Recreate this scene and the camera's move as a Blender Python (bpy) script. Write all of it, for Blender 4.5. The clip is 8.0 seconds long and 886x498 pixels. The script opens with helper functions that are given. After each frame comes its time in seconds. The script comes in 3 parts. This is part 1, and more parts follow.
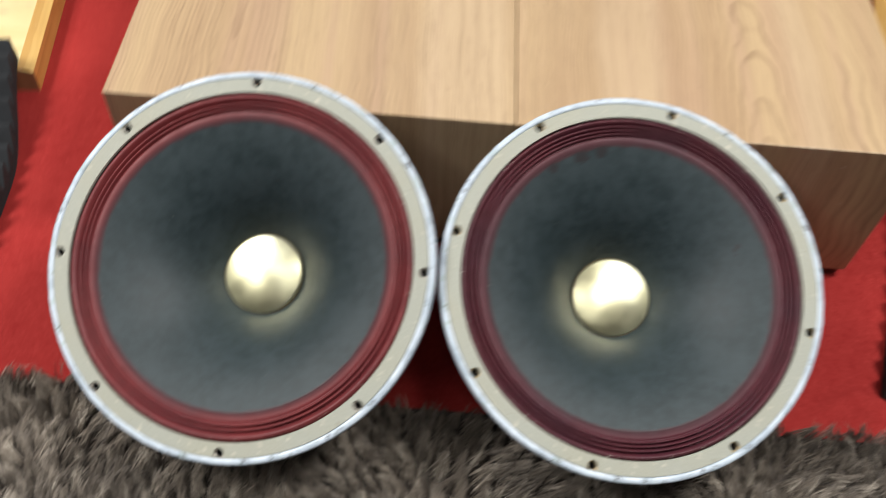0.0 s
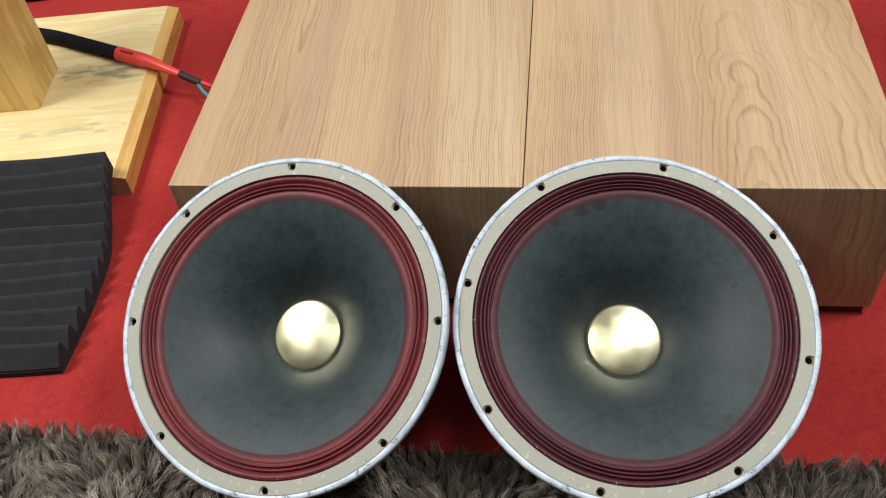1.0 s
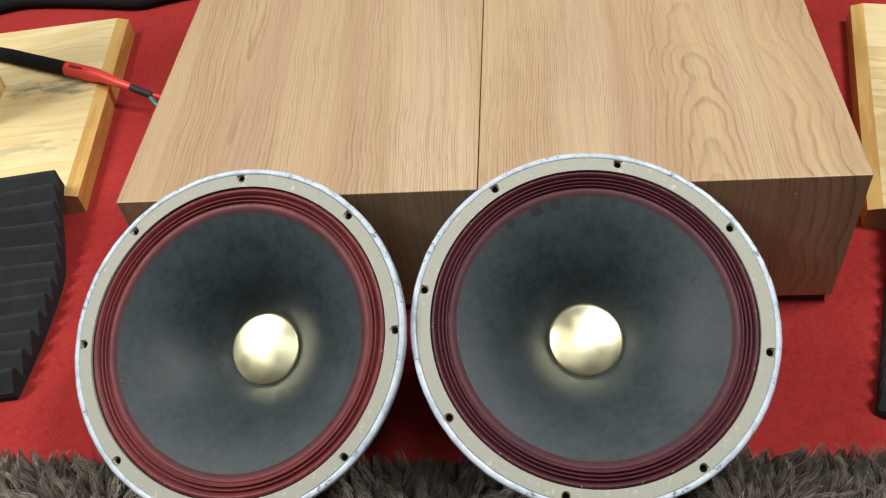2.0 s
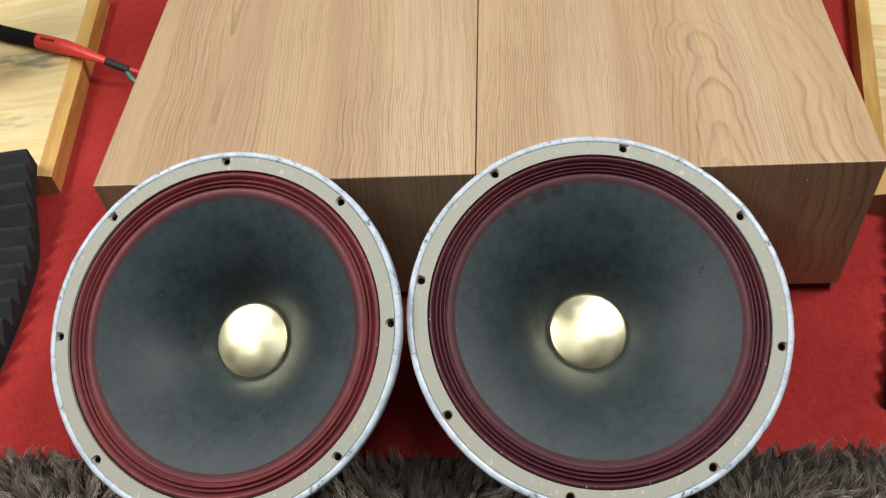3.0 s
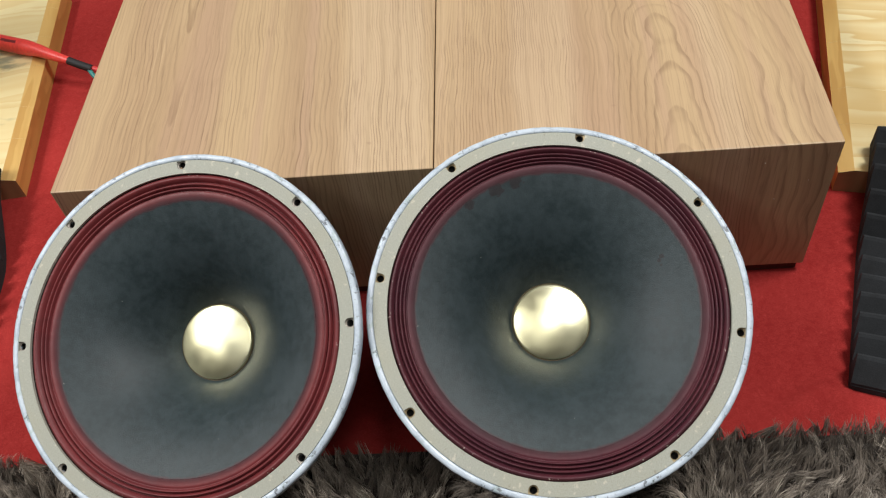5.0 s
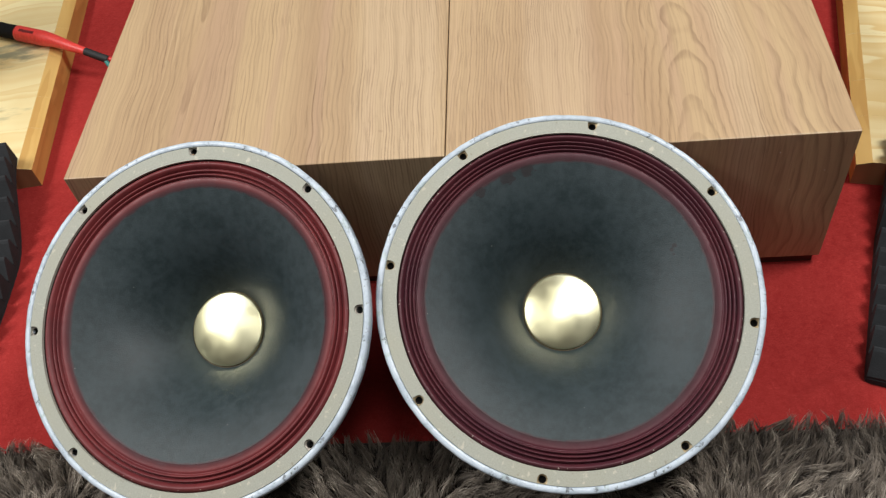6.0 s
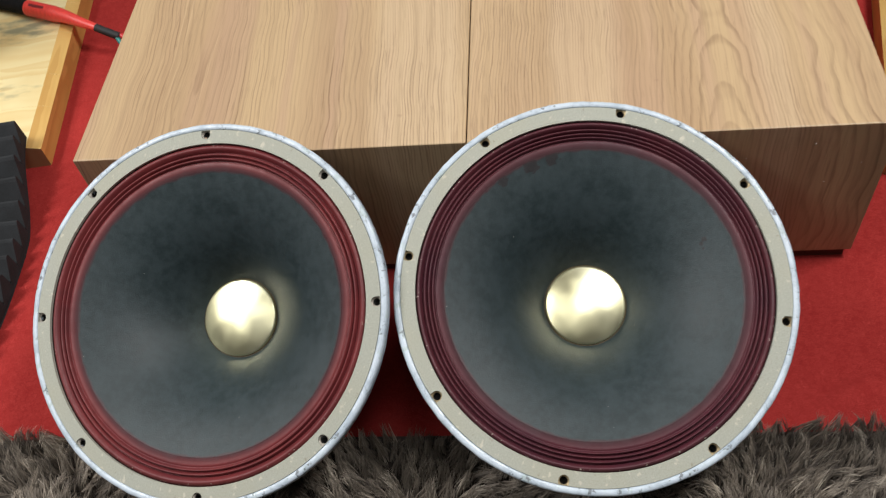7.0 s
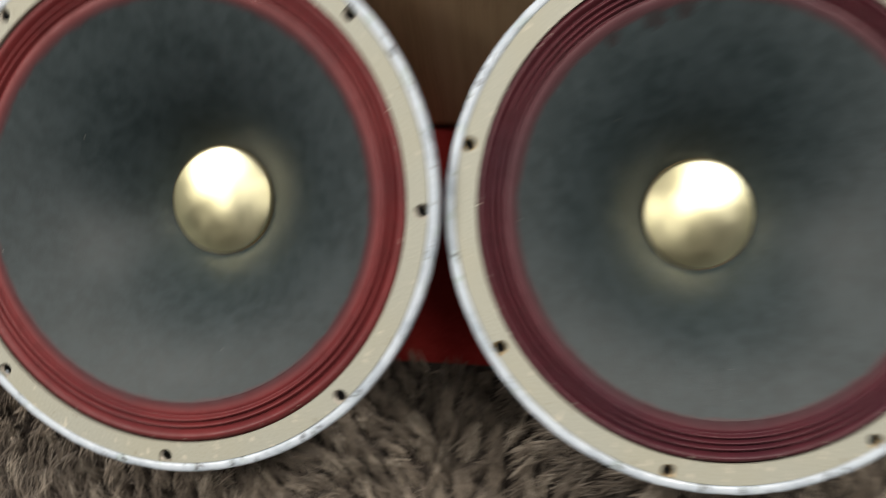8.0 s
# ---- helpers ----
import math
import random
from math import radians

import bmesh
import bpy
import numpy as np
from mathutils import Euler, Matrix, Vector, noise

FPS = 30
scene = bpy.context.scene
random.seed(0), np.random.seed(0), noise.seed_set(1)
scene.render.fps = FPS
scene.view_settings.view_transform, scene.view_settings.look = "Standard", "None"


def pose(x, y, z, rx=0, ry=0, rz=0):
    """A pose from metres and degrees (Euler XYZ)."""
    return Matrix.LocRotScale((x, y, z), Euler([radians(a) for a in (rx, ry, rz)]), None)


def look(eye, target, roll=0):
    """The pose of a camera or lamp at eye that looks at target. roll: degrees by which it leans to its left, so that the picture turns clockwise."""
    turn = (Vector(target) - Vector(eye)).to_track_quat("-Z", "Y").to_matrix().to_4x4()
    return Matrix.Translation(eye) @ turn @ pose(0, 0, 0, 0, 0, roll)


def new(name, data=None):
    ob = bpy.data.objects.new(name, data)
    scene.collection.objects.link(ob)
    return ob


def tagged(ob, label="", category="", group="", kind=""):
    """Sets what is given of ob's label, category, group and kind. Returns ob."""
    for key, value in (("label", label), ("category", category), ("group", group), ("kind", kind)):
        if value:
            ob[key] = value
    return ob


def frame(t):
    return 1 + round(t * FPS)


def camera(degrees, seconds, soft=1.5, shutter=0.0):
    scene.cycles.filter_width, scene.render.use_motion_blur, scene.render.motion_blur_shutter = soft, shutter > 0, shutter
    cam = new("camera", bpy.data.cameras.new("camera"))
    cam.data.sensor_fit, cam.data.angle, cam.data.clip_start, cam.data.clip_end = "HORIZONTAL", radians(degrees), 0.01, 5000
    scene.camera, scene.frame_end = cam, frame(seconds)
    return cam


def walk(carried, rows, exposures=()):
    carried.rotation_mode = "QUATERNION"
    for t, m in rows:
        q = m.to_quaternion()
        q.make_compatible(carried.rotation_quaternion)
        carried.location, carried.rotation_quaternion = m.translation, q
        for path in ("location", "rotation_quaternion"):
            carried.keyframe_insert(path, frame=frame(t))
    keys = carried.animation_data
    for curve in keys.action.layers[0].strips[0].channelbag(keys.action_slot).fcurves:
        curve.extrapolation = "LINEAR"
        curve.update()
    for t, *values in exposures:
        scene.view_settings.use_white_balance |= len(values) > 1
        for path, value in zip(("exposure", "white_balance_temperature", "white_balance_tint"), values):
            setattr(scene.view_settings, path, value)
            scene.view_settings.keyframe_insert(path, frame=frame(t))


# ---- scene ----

# ---------------------------------------------------------------- camera
cam = camera(52.97, 8.0, soft=1.2, shutter=0.6)
# seconds, eye x, y, z, yaw, pitch, lean to the left
ROWS = [
    (0.0, -0.0767, -0.6573, 0.8860, -1.155, -53.644, 5.399),
    (0.1, -0.0411, -0.6747, 0.8947, 0.284, -52.016, 2.962),
    (0.2, -0.0180, -0.6872, 0.9085, 2.040, -51.290, 0.600),
    (0.5, 0.0273, -0.7238, 0.9207, 8.196, -48.981, -5.212),
    (1.0, 0.0429, -0.7478, 0.9331, 10.999, -47.120, -7.308),
    (1.5, 0.0589, -0.7291, 0.9231, 10.509, -47.054, -8.648),
    (1.7, 0.0668, -0.7323, 0.9246, 9.896, -47.146, -8.748),
    (2.8, 0.0524, -0.6996, 0.9090, 7.306, -48.609, -7.001),
    (3.0, 0.0416, -0.6880, 0.9016, 7.189, -49.244, -6.885),
    (3.5, 0.0692, -0.6725, 0.8958, 7.291, -50.521, -7.859),
    (4.0, 0.0786, -0.7003, 0.9105, 7.459, -50.020, -8.695),
    (4.2, 0.0778, -0.7004, 0.9143, 6.960, -49.972, -8.505),
    (5.3, 0.0828, -0.6635, 0.9019, 7.092, -50.991, -8.819),
    (5.5, 0.0857, -0.6723, 0.8949, 7.146, -50.528, -8.824),
    (6.0, 0.0866, -0.6772, 0.8975, 8.877, -50.615, -9.781),
    (6.5, 0.0833, -0.6658, 0.8901, 9.918, -50.869, -10.255),
    (7.0, 0.0738, -0.6485, 0.8819, 10.263, -51.886, -10.071),
    (7.5, 0.0366, -0.5878, 0.8451, 9.859, -55.891, -8.889),
    (7.7, 0.0215, -0.5250, 0.8061, 9.704, -59.801, -7.969),
    (7.9, 0.0042, -0.4603, 0.7480, 10.778, -63.800, -7.951),
    (8.0, -0.0225, -0.4345, 0.7191, 11.052, -66.001, -7.549),
]


def aimed(x, y, z, yaw, pitch, lean):
    a, b = radians(yaw), radians(pitch)
    way = Vector((-math.sin(a) * math.cos(b), math.cos(a) * math.cos(b), math.sin(b)))
    return look((x, y, z), Vector((x, y, z)) + way, lean)


EXPOSURES = [(0.0, 0.16, 6500, 10), (0.4, 0.01, 6500, 10), (1.7, 0.0, 6500, 10), (3.0, -0.07, 6500, 10), (7.4, -0.08, 6500, 10), (8.0, -0.04, 7100, 12)]
walk(cam, [(row[0], aimed(*row[1:])) for row in ROWS], EXPOSURES)

# ---------------------------------------------------------------- light
world = bpy.data.worlds.new("room_air")
world.use_nodes = True
world.node_tree.nodes["Background"].inputs[0].default_value = (0.9, 0.95, 1.0, 1)
world.node_tree.nodes["Background"].inputs[1].default_value = 0.0
scene.world = world
CEILING = 2.62


def ceiling_lamp(x, y, watts, sx, sy, colour=(1.0, 0.985, 0.96)):
    data = bpy.data.lights.new("ceiling_lamp", "AREA")
    data.shape, data.size, data.size_y, data.energy, data.color = "RECTANGLE", sx, sy, watts, colour
    ob = new("ceiling_lamp", data)
    ob.location = (x, y, CEILING - 0.03)
    return ob


ceiling_lamp(-1.72, 0.12, 53, 0.35, 1.1)
ceiling_lamp(1.25, 0.14, 60, 0.6, 0.5)
ceiling_lamp(-2.35, -0.45, 36, 0.6, 0.6)
ceiling_lamp(-0.30, 2.20, 12, 0.6, 0.6)
ceiling_lamp(0.44, -0.66, 7, 0.5, 0.5)
ceiling_lamp(-0.55, -0.85, 2.4, 0.4, 0.4)
ceiling_lamp(-1.66, -1.35, 8.0, 0.5, 1.1)
ceiling_lamp(-0.05, -1.55, 2.4, 0.5, 0.5)

# ---------------------------------------------------------------- material helpers


class Mat:
    """A small builder round a node material with one Principled shader."""

    def __init__(self, name, rough=0.6, metal=0.0, spec=0.5):
        self.m = bpy.data.materials.new(name)
        self.m.use_nodes = True
        self.t = self.m.node_tree
        self.b = self.t.nodes["Principled BSDF"]
        self.b.inputs["Roughness"].default_value = rough
        self.b.inputs["Metallic"].default_value = metal
        self.b.inputs["Specular IOR Level"].default_value = spec

    def put(self, sock, v):
        if isinstance(v, bpy.types.NodeSocket):
            self.t.links.new(v, sock)
        elif isinstance(v, tuple) and len(v) == 3 and sock.type == "RGBA":
            sock.default_value = (*v, 1)
        else:
            sock.default_value = v

    def coords(self, kind="Object"):
        return self.t.nodes.new("ShaderNodeTexCoord").outputs[kind]

    def scaled(self, vec, s, shift=(0, 0, 0)):
        n = self.t.nodes.new("ShaderNodeMapping")
        self.put(n.inputs["Vector"], vec)
        n.inputs["Scale"].default_value = s
        n.inputs["Location"].default_value = shift
        return n.outputs[0]

    def noise(self, vec, scale, detail=2.0, rough=0.5, warp=0.0):
        n = self.t.nodes.new("ShaderNodeTexNoise")
        self.put(n.inputs["Vector"], vec)
        n.inputs["Scale"].default_value = scale
        n.inputs["Detail"].default_value = detail
        n.inputs["Roughness"].default_value = rough
        n.inputs["Distortion"].default_value = warp
        return n.outputs[0]

    def math(self, op, a, b=0.0, c=None):
        n = self.t.nodes.new("ShaderNodeMath")
        n.operation = op
        self.put(n.inputs[0], a)
        self.put(n.inputs[1], b)
        if c is not None:
            self.put(n.inputs[2], c)
        return n.outputs[0]

    def vmath(self, op, a, b=(0, 0, 0)):
        n = self.t.nodes.new("ShaderNodeVectorMath")
        n.operation = op
        self.put(n.inputs[0], a)
        self.put(n.inputs[1], b)
        return n.outputs["Value"] if op == "LENGTH" else n.outputs[0]

    def split(self, vec):
        n = self.t.nodes.new("ShaderNodeSeparateXYZ")
        self.put(n.inputs[0], vec)
        return n.outputs

    def join(self, x, y, z):
        n = self.t.nodes.new("ShaderNodeCombineXYZ")
        for i, v in enumerate((x, y, z)):
            self.put(n.inputs[i], v)
        return n.outputs[0]

    def ramp(self, v, lo, hi, a=0.0, b=1.0, smooth=True):
        n = self.t.nodes.new("ShaderNodeMapRange")
        n.interpolation_type = "SMOOTHSTEP" if smooth else "LINEAR"
        for key, val in (("Value", v), ("From Min", lo), ("From Max", hi), ("To Min", a), ("To Max", b)):
            self.put(n.inputs[key], val)
        return n.outputs[0]

    def mix(self, f, a, b, blend="MIX"):
        n = self.t.nodes.new("ShaderNodeMix")
        n.data_type, n.blend_type = "RGBA", blend
        self.put(n.inputs[0], f)
        self.put(n.inputs[6], a)
        self.put(n.inputs[7], b)
        return n.outputs[2]

    def bump(self, h, strength=0.3, dist=0.001):
        n = self.t.nodes.new("ShaderNodeBump")
        n.inputs["Strength"].default_value = strength
        n.inputs["Distance"].default_value = dist
        self.put(n.inputs["Height"], h)
        self.put(self.b.inputs["Normal"], n.outputs[0])

    def island(self):
        return self.t.nodes.new("ShaderNodeNewGeometry").outputs["Random Per Island"]

    def done(self, colour=None, rough=None):
        if colour is not None:
            self.put(self.b.inputs["Base Color"], colour)
        if rough is not None:
            self.put(self.b.inputs["Roughness"], rough)
        return self.m


def plain(name, colour, rough=0.6, metal=0.0, grain=300.0, amount=0.25, bump=0.2, spec=0.5):
    k = Mat(name, rough, metal, spec)
    p = k.coords()
    n1, n2 = k.noise(p, grain, 3), k.noise(p, grain * 0.07, 3)
    f = k.math("ADD", k.math("MULTIPLY", n1, 0.5), k.math("MULTIPLY", n2, 0.5))
    lo = tuple(c * (1 - amount) for c in colour)
    hi = tuple(min(1, c * (1 + amount)) for c in colour)
    k.bump(n1, bump, 0.0005)
    return k.done(k.mix(k.ramp(f, 0.3, 0.7), lo, hi))


# ---------------------------------------------------------------- materials


def felt_material():
    k = Mat("red_felt", 0.95, spec=0.15)
    p = k.coords()
    fine, mid, big = k.noise(p, 900, 3, 0.7), k.noise(p, 60, 4, 0.6), k.noise(p, 5, 3)
    c = k.mix(k.ramp(fine, 0.3, 0.7), (0.29, 0.021, 0.019), (0.43, 0.043, 0.038))
    fibre = k.noise(p, 210, 4, 0.65, 1.2)
    c = k.mix(k.math("MULTIPLY", k.ramp(fibre, 0.42, 0.66), 0.45), c, (0.235, 0.013, 0.013))
    c = k.mix(k.math("MULTIPLY", k.ramp(fibre, 0.42, 0.28), 0.40), c, (0.56, 0.075, 0.062))
    c = k.mix(k.math("MULTIPLY", k.ramp(mid, 0.45, 0.75), 0.5), c, (0.27, 0.015, 0.015))
    c = k.mix(k.math("MULTIPLY", k.ramp(big, 0.4, 0.7), 0.3), c, (0.48, 0.049, 0.042))
    k.bump(k.math("ADD", k.math("ADD", fine, fibre), k.math("MULTIPLY", mid, 1.5)), 0.55, 0.0014)
    return k.done(c)


def veneer_material(name, shift, hearts, rings, power=1.0, tone=1.0, slant=0.0, packed=(), wide=(), ring=0.6, ripple=0.006):
    """Walnut-look veneer; the grain runs along y on top and on down the front.
    hearts: where the flat-sawn figure lies, as x, start along the grain, slope of the rings, bow of the heart line, roll of the rings.
    packed: strips of crowded rings, as x from, x to, rings added; wide: strips where they spread, in the same way."""
    k = Mat(name, 0.42, spec=0.4)
    x0, y, z = k.split(k.coords())
    along = k.math("ADD", y, z)
    x = k.math("MULTIPLY_ADD", along, slant, x0)
    slow = k.math("SUBTRACT", k.noise(k.join(k.math("MULTIPLY", x, 7), k.math("MULTIPLY", along, 4.0), shift), 1.0, 2), 0.5)
    quick = k.math("SUBTRACT", k.noise(k.join(k.math("MULTIPLY", x, 45), k.math("MULTIPLY", along, 13.0), shift), 1.0, 2, 0.5), 0.5)
    ragged = k.math("SUBTRACT", k.noise(k.join(k.math("MULTIPLY", x, 260), k.math("MULTIPLY", along, 60.0), shift), 1.0, 2), 0.5)
    wob = k.math("ADD", k.math("MULTIPLY", slow, 0.020), k.math("ADD", k.math("MULTIPLY", quick, ripple), k.math("MULTIPLY", ragged, 0.0010)))
    xw = k.math("ADD", x, wob)
    dist = None
    for n, (hx, start, slope, bow, roll) in enumerate(hearts):
        sway = k.math("MULTIPLY", k.math("SUBTRACT", k.noise(k.join(0.0, k.math("MULTIPLY", along, 9.0), shift + n), 1.0, 1), 0.5), bow)
        d = k.math("SUBTRACT", k.math("ADD", xw, sway), hx)
        rise = k.math("SUBTRACT", k.noise(k.join(0.3, k.math("MULTIPLY", along, 14.0), shift + 7 + n), 1.0, 2), 0.5)
        h = k.math("MULTIPLY_ADD", rise, roll, k.math("MULTIPLY", k.math("SUBTRACT", along, start), slope))
        r = k.math("SQRT", k.math("MULTIPLY_ADD", d, d, k.math("MULTIPLY", h, h)))
        dist = r if dist is None else k.math("SQRT", k.math("MULTIPLY", dist, r))
    turns = k.math("MULTIPLY", k.math("POWER", dist, power), rings)
    for x1, x2, more in tuple(packed) + tuple((x1, x2, -more) for x1, x2, more in wide):
        turns = k.math("ADD", turns, k.ramp(xw, x1, x2, 0.0, more, False))
    year = k.math("FLOOR", turns)
    saw = k.math("FRACT", turns)
    force = k.ramp(k.noise(k.join(k.math("MULTIPLY", year, 3.71), shift, 0.0), 1.0, 0), 0.32, 0.68, 0.18, 1.0, False)
    line = k.math("MULTIPLY", k.math("MULTIPLY", k.ramp(saw, 0.52, 0.90), k.ramp(saw, 1.0, 0.92)), force)
    broken = k.ramp(k.noise(k.join(k.math("MULTIPLY", xw, 260), k.math("MULTIPLY", along, 9.0), shift + 2), 1.0, 3, 0.6), 0.35, 0.6, 0.4, 1.0)
    line = k.math("MULTIPLY", line, broken)
    fade = k.ramp(k.noise(k.join(k.math("MULTIPLY", x, 14), k.math("MULTIPLY", along, 3.0), shift + 5), 1.0, 2), 0.35, 0.62, 0.35, 1.0)
    streak = k.noise(k.join(k.math("MULTIPLY", xw, 120), k.math("MULTIPLY", along, 0.9), shift), 1.0, 3, 0.6)
    fine = k.noise(k.join(k.math("MULTIPLY", xw, 420), k.math("MULTIPLY", along, 4), shift), 1.0, 3, 0.65)
    hair = k.noise(k.join(k.math("MULTIPLY", xw, 800), k.math("MULTIPLY", along, 22), shift), 1.0, 2, 0.5)
    broad = k.noise(k.join(k.math("MULTIPLY", x, 11), k.math("MULTIPLY", along, 0.9), shift), 1.0, 2)

    def shade(*rgb):
        return tuple(v * tone for v in rgb)

    c = k.mix(k.ramp(broad, 0.36, 0.62), shade(0.515, 0.366, 0.210), shade(0.430, 0.288, 0.167))
    flush = k.noise(k.join(k.math("MULTIPLY", x, 19), k.math("MULTIPLY", along, 0.8), shift + 3), 1.0, 2)
    c = k.mix(k.math("MULTIPLY", k.ramp(flush, 0.46, 0.62), 0.65), c, shade(0.465, 0.308, 0.200))
    for x1, x2, more in packed:
        pale = k.math("MULTIPLY", k.ramp(xw, x1 - 0.01, x1 + 0.012), k.ramp(xw, x2 + 0.01, x2 - 0.012))
        c = k.mix(k.math("MULTIPLY", pale, 0.5), c, shade(0.585, 0.438, 0.285))
    c = k.mix(k.math("MULTIPLY", k.ramp(streak, 0.46, 0.72), 0.24), c, shade(0.300, 0.203, 0.116))
    c = k.mix(k.math("MULTIPLY", k.math("MULTIPLY", line, fade), ring), c, shade(0.205, 0.122, 0.068))
    c = k.mix(k.math("MULTIPLY", k.ramp(fine, 0.52, 0.60), 0.20), c, shade(0.290, 0.195, 0.112))
    c = k.mix(k.math("MULTIPLY", k.math("MULTIPLY", k.ramp(hair, 0.60, 0.66), fade), 0.34), c, shade(0.21, 0.13, 0.078))
    c = k.mix(k.math("MULTIPLY", k.ramp(fine, 0.42, 0.25), 0.35), c, shade(0.63, 0.465, 0.295))
    mark = k.noise(k.join(k.math("MULTIPLY", x, 30), k.math("MULTIPLY", along, 55), shift + 11), 1.0, 1)
    c = k.mix(k.ramp(mark, 0.80, 0.84, 0.0, 0.35), c, shade(0.27, 0.16, 0.105))
    scratch = k.math("MULTIPLY", k.ramp(k.noise(k.join(k.math("MULTIPLY", x, 22), k.math("MULTIPLY", along, 240), 2.0), 1.0, 1), 0.78, 0.82), k.ramp(k.noise(k.join(x, along, 9.0), 9, 2), 0.58, 0.64))
    c = k.mix(k.math("MULTIPLY", scratch, 0.5), c, (0.70, 0.58, 0.42))
    k.bump(k.math("SUBTRACT", 0.0, k.math("ADD", fine, line)), 0.10, 0.0004)
    return k.done(c, k.ramp(fine, 0.2, 0.8, 0.36, 0.52))


def pine_material(name, lite, dark, axis, stains=(), contrast=0.6, staves=False):
    """Varnished pine; stains: places of blue stain, as x, y, half length, half width, strength."""
    k = Mat(name, 0.40, spec=0.45)
    p = k.coords()
    s = {"x": (1.5, 17, 17), "y": (17, 1.5, 17), "z": (17, 17, 1.5)}[axis]
    s2 = {"x": (6, 240, 240), "y": (240, 6, 240), "z": (240, 240, 6)}[axis]
    warp = k.noise(p, 6, 3)
    q = k.vmath("ADD", p, k.join(k.math("MULTIPLY", warp, 0.03), k.math("MULTIPLY", warp, 0.04), 0.0))
    tint = k.t.nodes.new("ShaderNodeObjectInfo").outputs["Random"]
    if staves:
        q = k.vmath("ADD", q, k.join(k.math("MULTIPLY", tint, 7.0), 0.0, 0.0))
    grain, fine = k.noise(k.scaled(q, s), 1.0, 2, 0.5), k.noise(k.scaled(q, s2), 1.0, 2)
    band = k.math("FRACT", k.math("MULTIPLY", grain, 6.0))
    c = k.mix(k.math("MULTIPLY", k.math("MULTIPLY", k.ramp(band, 0.15, 0.93), k.ramp(band, 1.0, 0.93)), contrast), lite, dark)
    c = k.mix(k.math("MULTIPLY", k.ramp(k.noise(p, 9, 3), 0.45, 0.7), 0.4), c, dark)
    c = k.mix(k.math("MULTIPLY", k.ramp(fine, 0.5, 0.75), 0.2), c, dark)
    x, y, z = k.split(p)
    for sx, sy, rx, ry, amount in stains:
        dx, dy = k.math("DIVIDE", k.math("SUBTRACT", x, sx), rx), k.math("DIVIDE", k.math("SUBTRACT", y, sy), ry)
        d = k.vmath("LENGTH", k.join(dx, dy, 0.0))
        patch = k.math("SUBTRACT", k.noise(k.scaled(p, (22, 70, 1)), 1.0, 4, 0.6), k.math("MULTIPLY", d, 0.22))
        c = k.mix(k.math("MULTIPLY", k.ramp(patch, 0.24, 0.52), amount), c, (0.22, 0.235, 0.165))
    if staves:
        c = k.mix(k.math("MULTIPLY", tint, 0.30), c, dark)
    k.bump(k.math("ADD", fine, grain), 0.1, 0.0005)
    return k.done(c)


def fur_material():
    k = Mat("long_fur", 0.55, spec=0.35)
    p = k.coords()
    lock = k.t.nodes.new("ShaderNodeAttribute")
    lock.attribute_name = "lock"
    tuft = k.noise(p, 55, 3, 0.6)
    r = k.math("ADD", k.math("MULTIPLY", k.island(), 0.35), k.math("ADD", k.math("MULTIPLY", lock.outputs["Fac"], 0.45), k.ramp(tuft, 0.3, 0.7, 0.0, 0.2, False)))
    c = k.mix(k.ramp(r, 0.05, 0.70, smooth=False), (0.044, 0.034, 0.026), (0.340, 0.284, 0.226))
    c = k.mix(k.ramp(r, 0.62, 0.88), c, (0.74, 0.66, 0.55))
    drifts = k.noise(p, 7, 3, 0.6)
    c = k.mix(k.ramp(drifts, 0.42, 0.62, 0.0, 0.35), c, (0.060, 0.050, 0.042))
    k.b.inputs["Sheen Weight"].default_value = 0.15
    return k.done(c)


def rim_material():
    k = Mat("chipped_white_enamel", 0.35)
    p = k.coords()
    chip = k.math("MULTIPLY", k.ramp(k.noise(p, 150, 4, 0.65), 0.56, 0.62), k.ramp(k.noise(p, 23, 3), 0.46, 0.57))
    scuff = k.ramp(k.noise(p, 45, 5, 0.65), 0.40, 0.72)
    c = k.mix(k.math("MULTIPLY", scuff, 0.7), (0.57, 0.65, 0.73), (0.30, 0.37, 0.44))
    c = k.mix(k.math("MULTIPLY", k.ramp(k.noise(p, 75, 3, 0.6), 0.55, 0.66), 0.55), c, (0.42, 0.52, 0.50))
    c = k.mix(k.math("MULTIPLY", chip, 0.85), c, (0.13, 0.14, 0.16))
    k.bump(k.math("SUBTRACT", k.noise(p, 160, 3), chip), 0.45, 0.0012)
    return k.done(c, k.ramp(scuff, 0, 1, 0.28, 0.5))


def gasket_material():
    k = Mat("aged_beige_fibre", 0.75, spec=0.3)
    p = k.coords()
    fine, mid, big = k.noise(p, 700, 4, 0.7), k.noise(p, 120, 4, 0.6), k.noise(p, 14, 3)
    c = k.mix(k.ramp(fine, 0.3, 0.7), (0.335, 0.343, 0.292), (0.425, 0.436, 0.378))
    c = k.mix(k.math("MULTIPLY", k.ramp(big, 0.4, 0.7), 0.4), c, (0.40, 0.385, 0.29))
    c = k.mix(k.math("MULTIPLY", k.ramp(mid, 0.60, 0.68), 0.65), c, (0.60, 0.57, 0.47))
    c = k.mix(k.math("MULTIPLY", k.ramp(mid, 0.35, 0.27), 0.55), c, (0.22, 0.19, 0.14))
    k.bump(k.math("ADD", fine, mid), 0.06, 0.0003)
    return k.done(c)


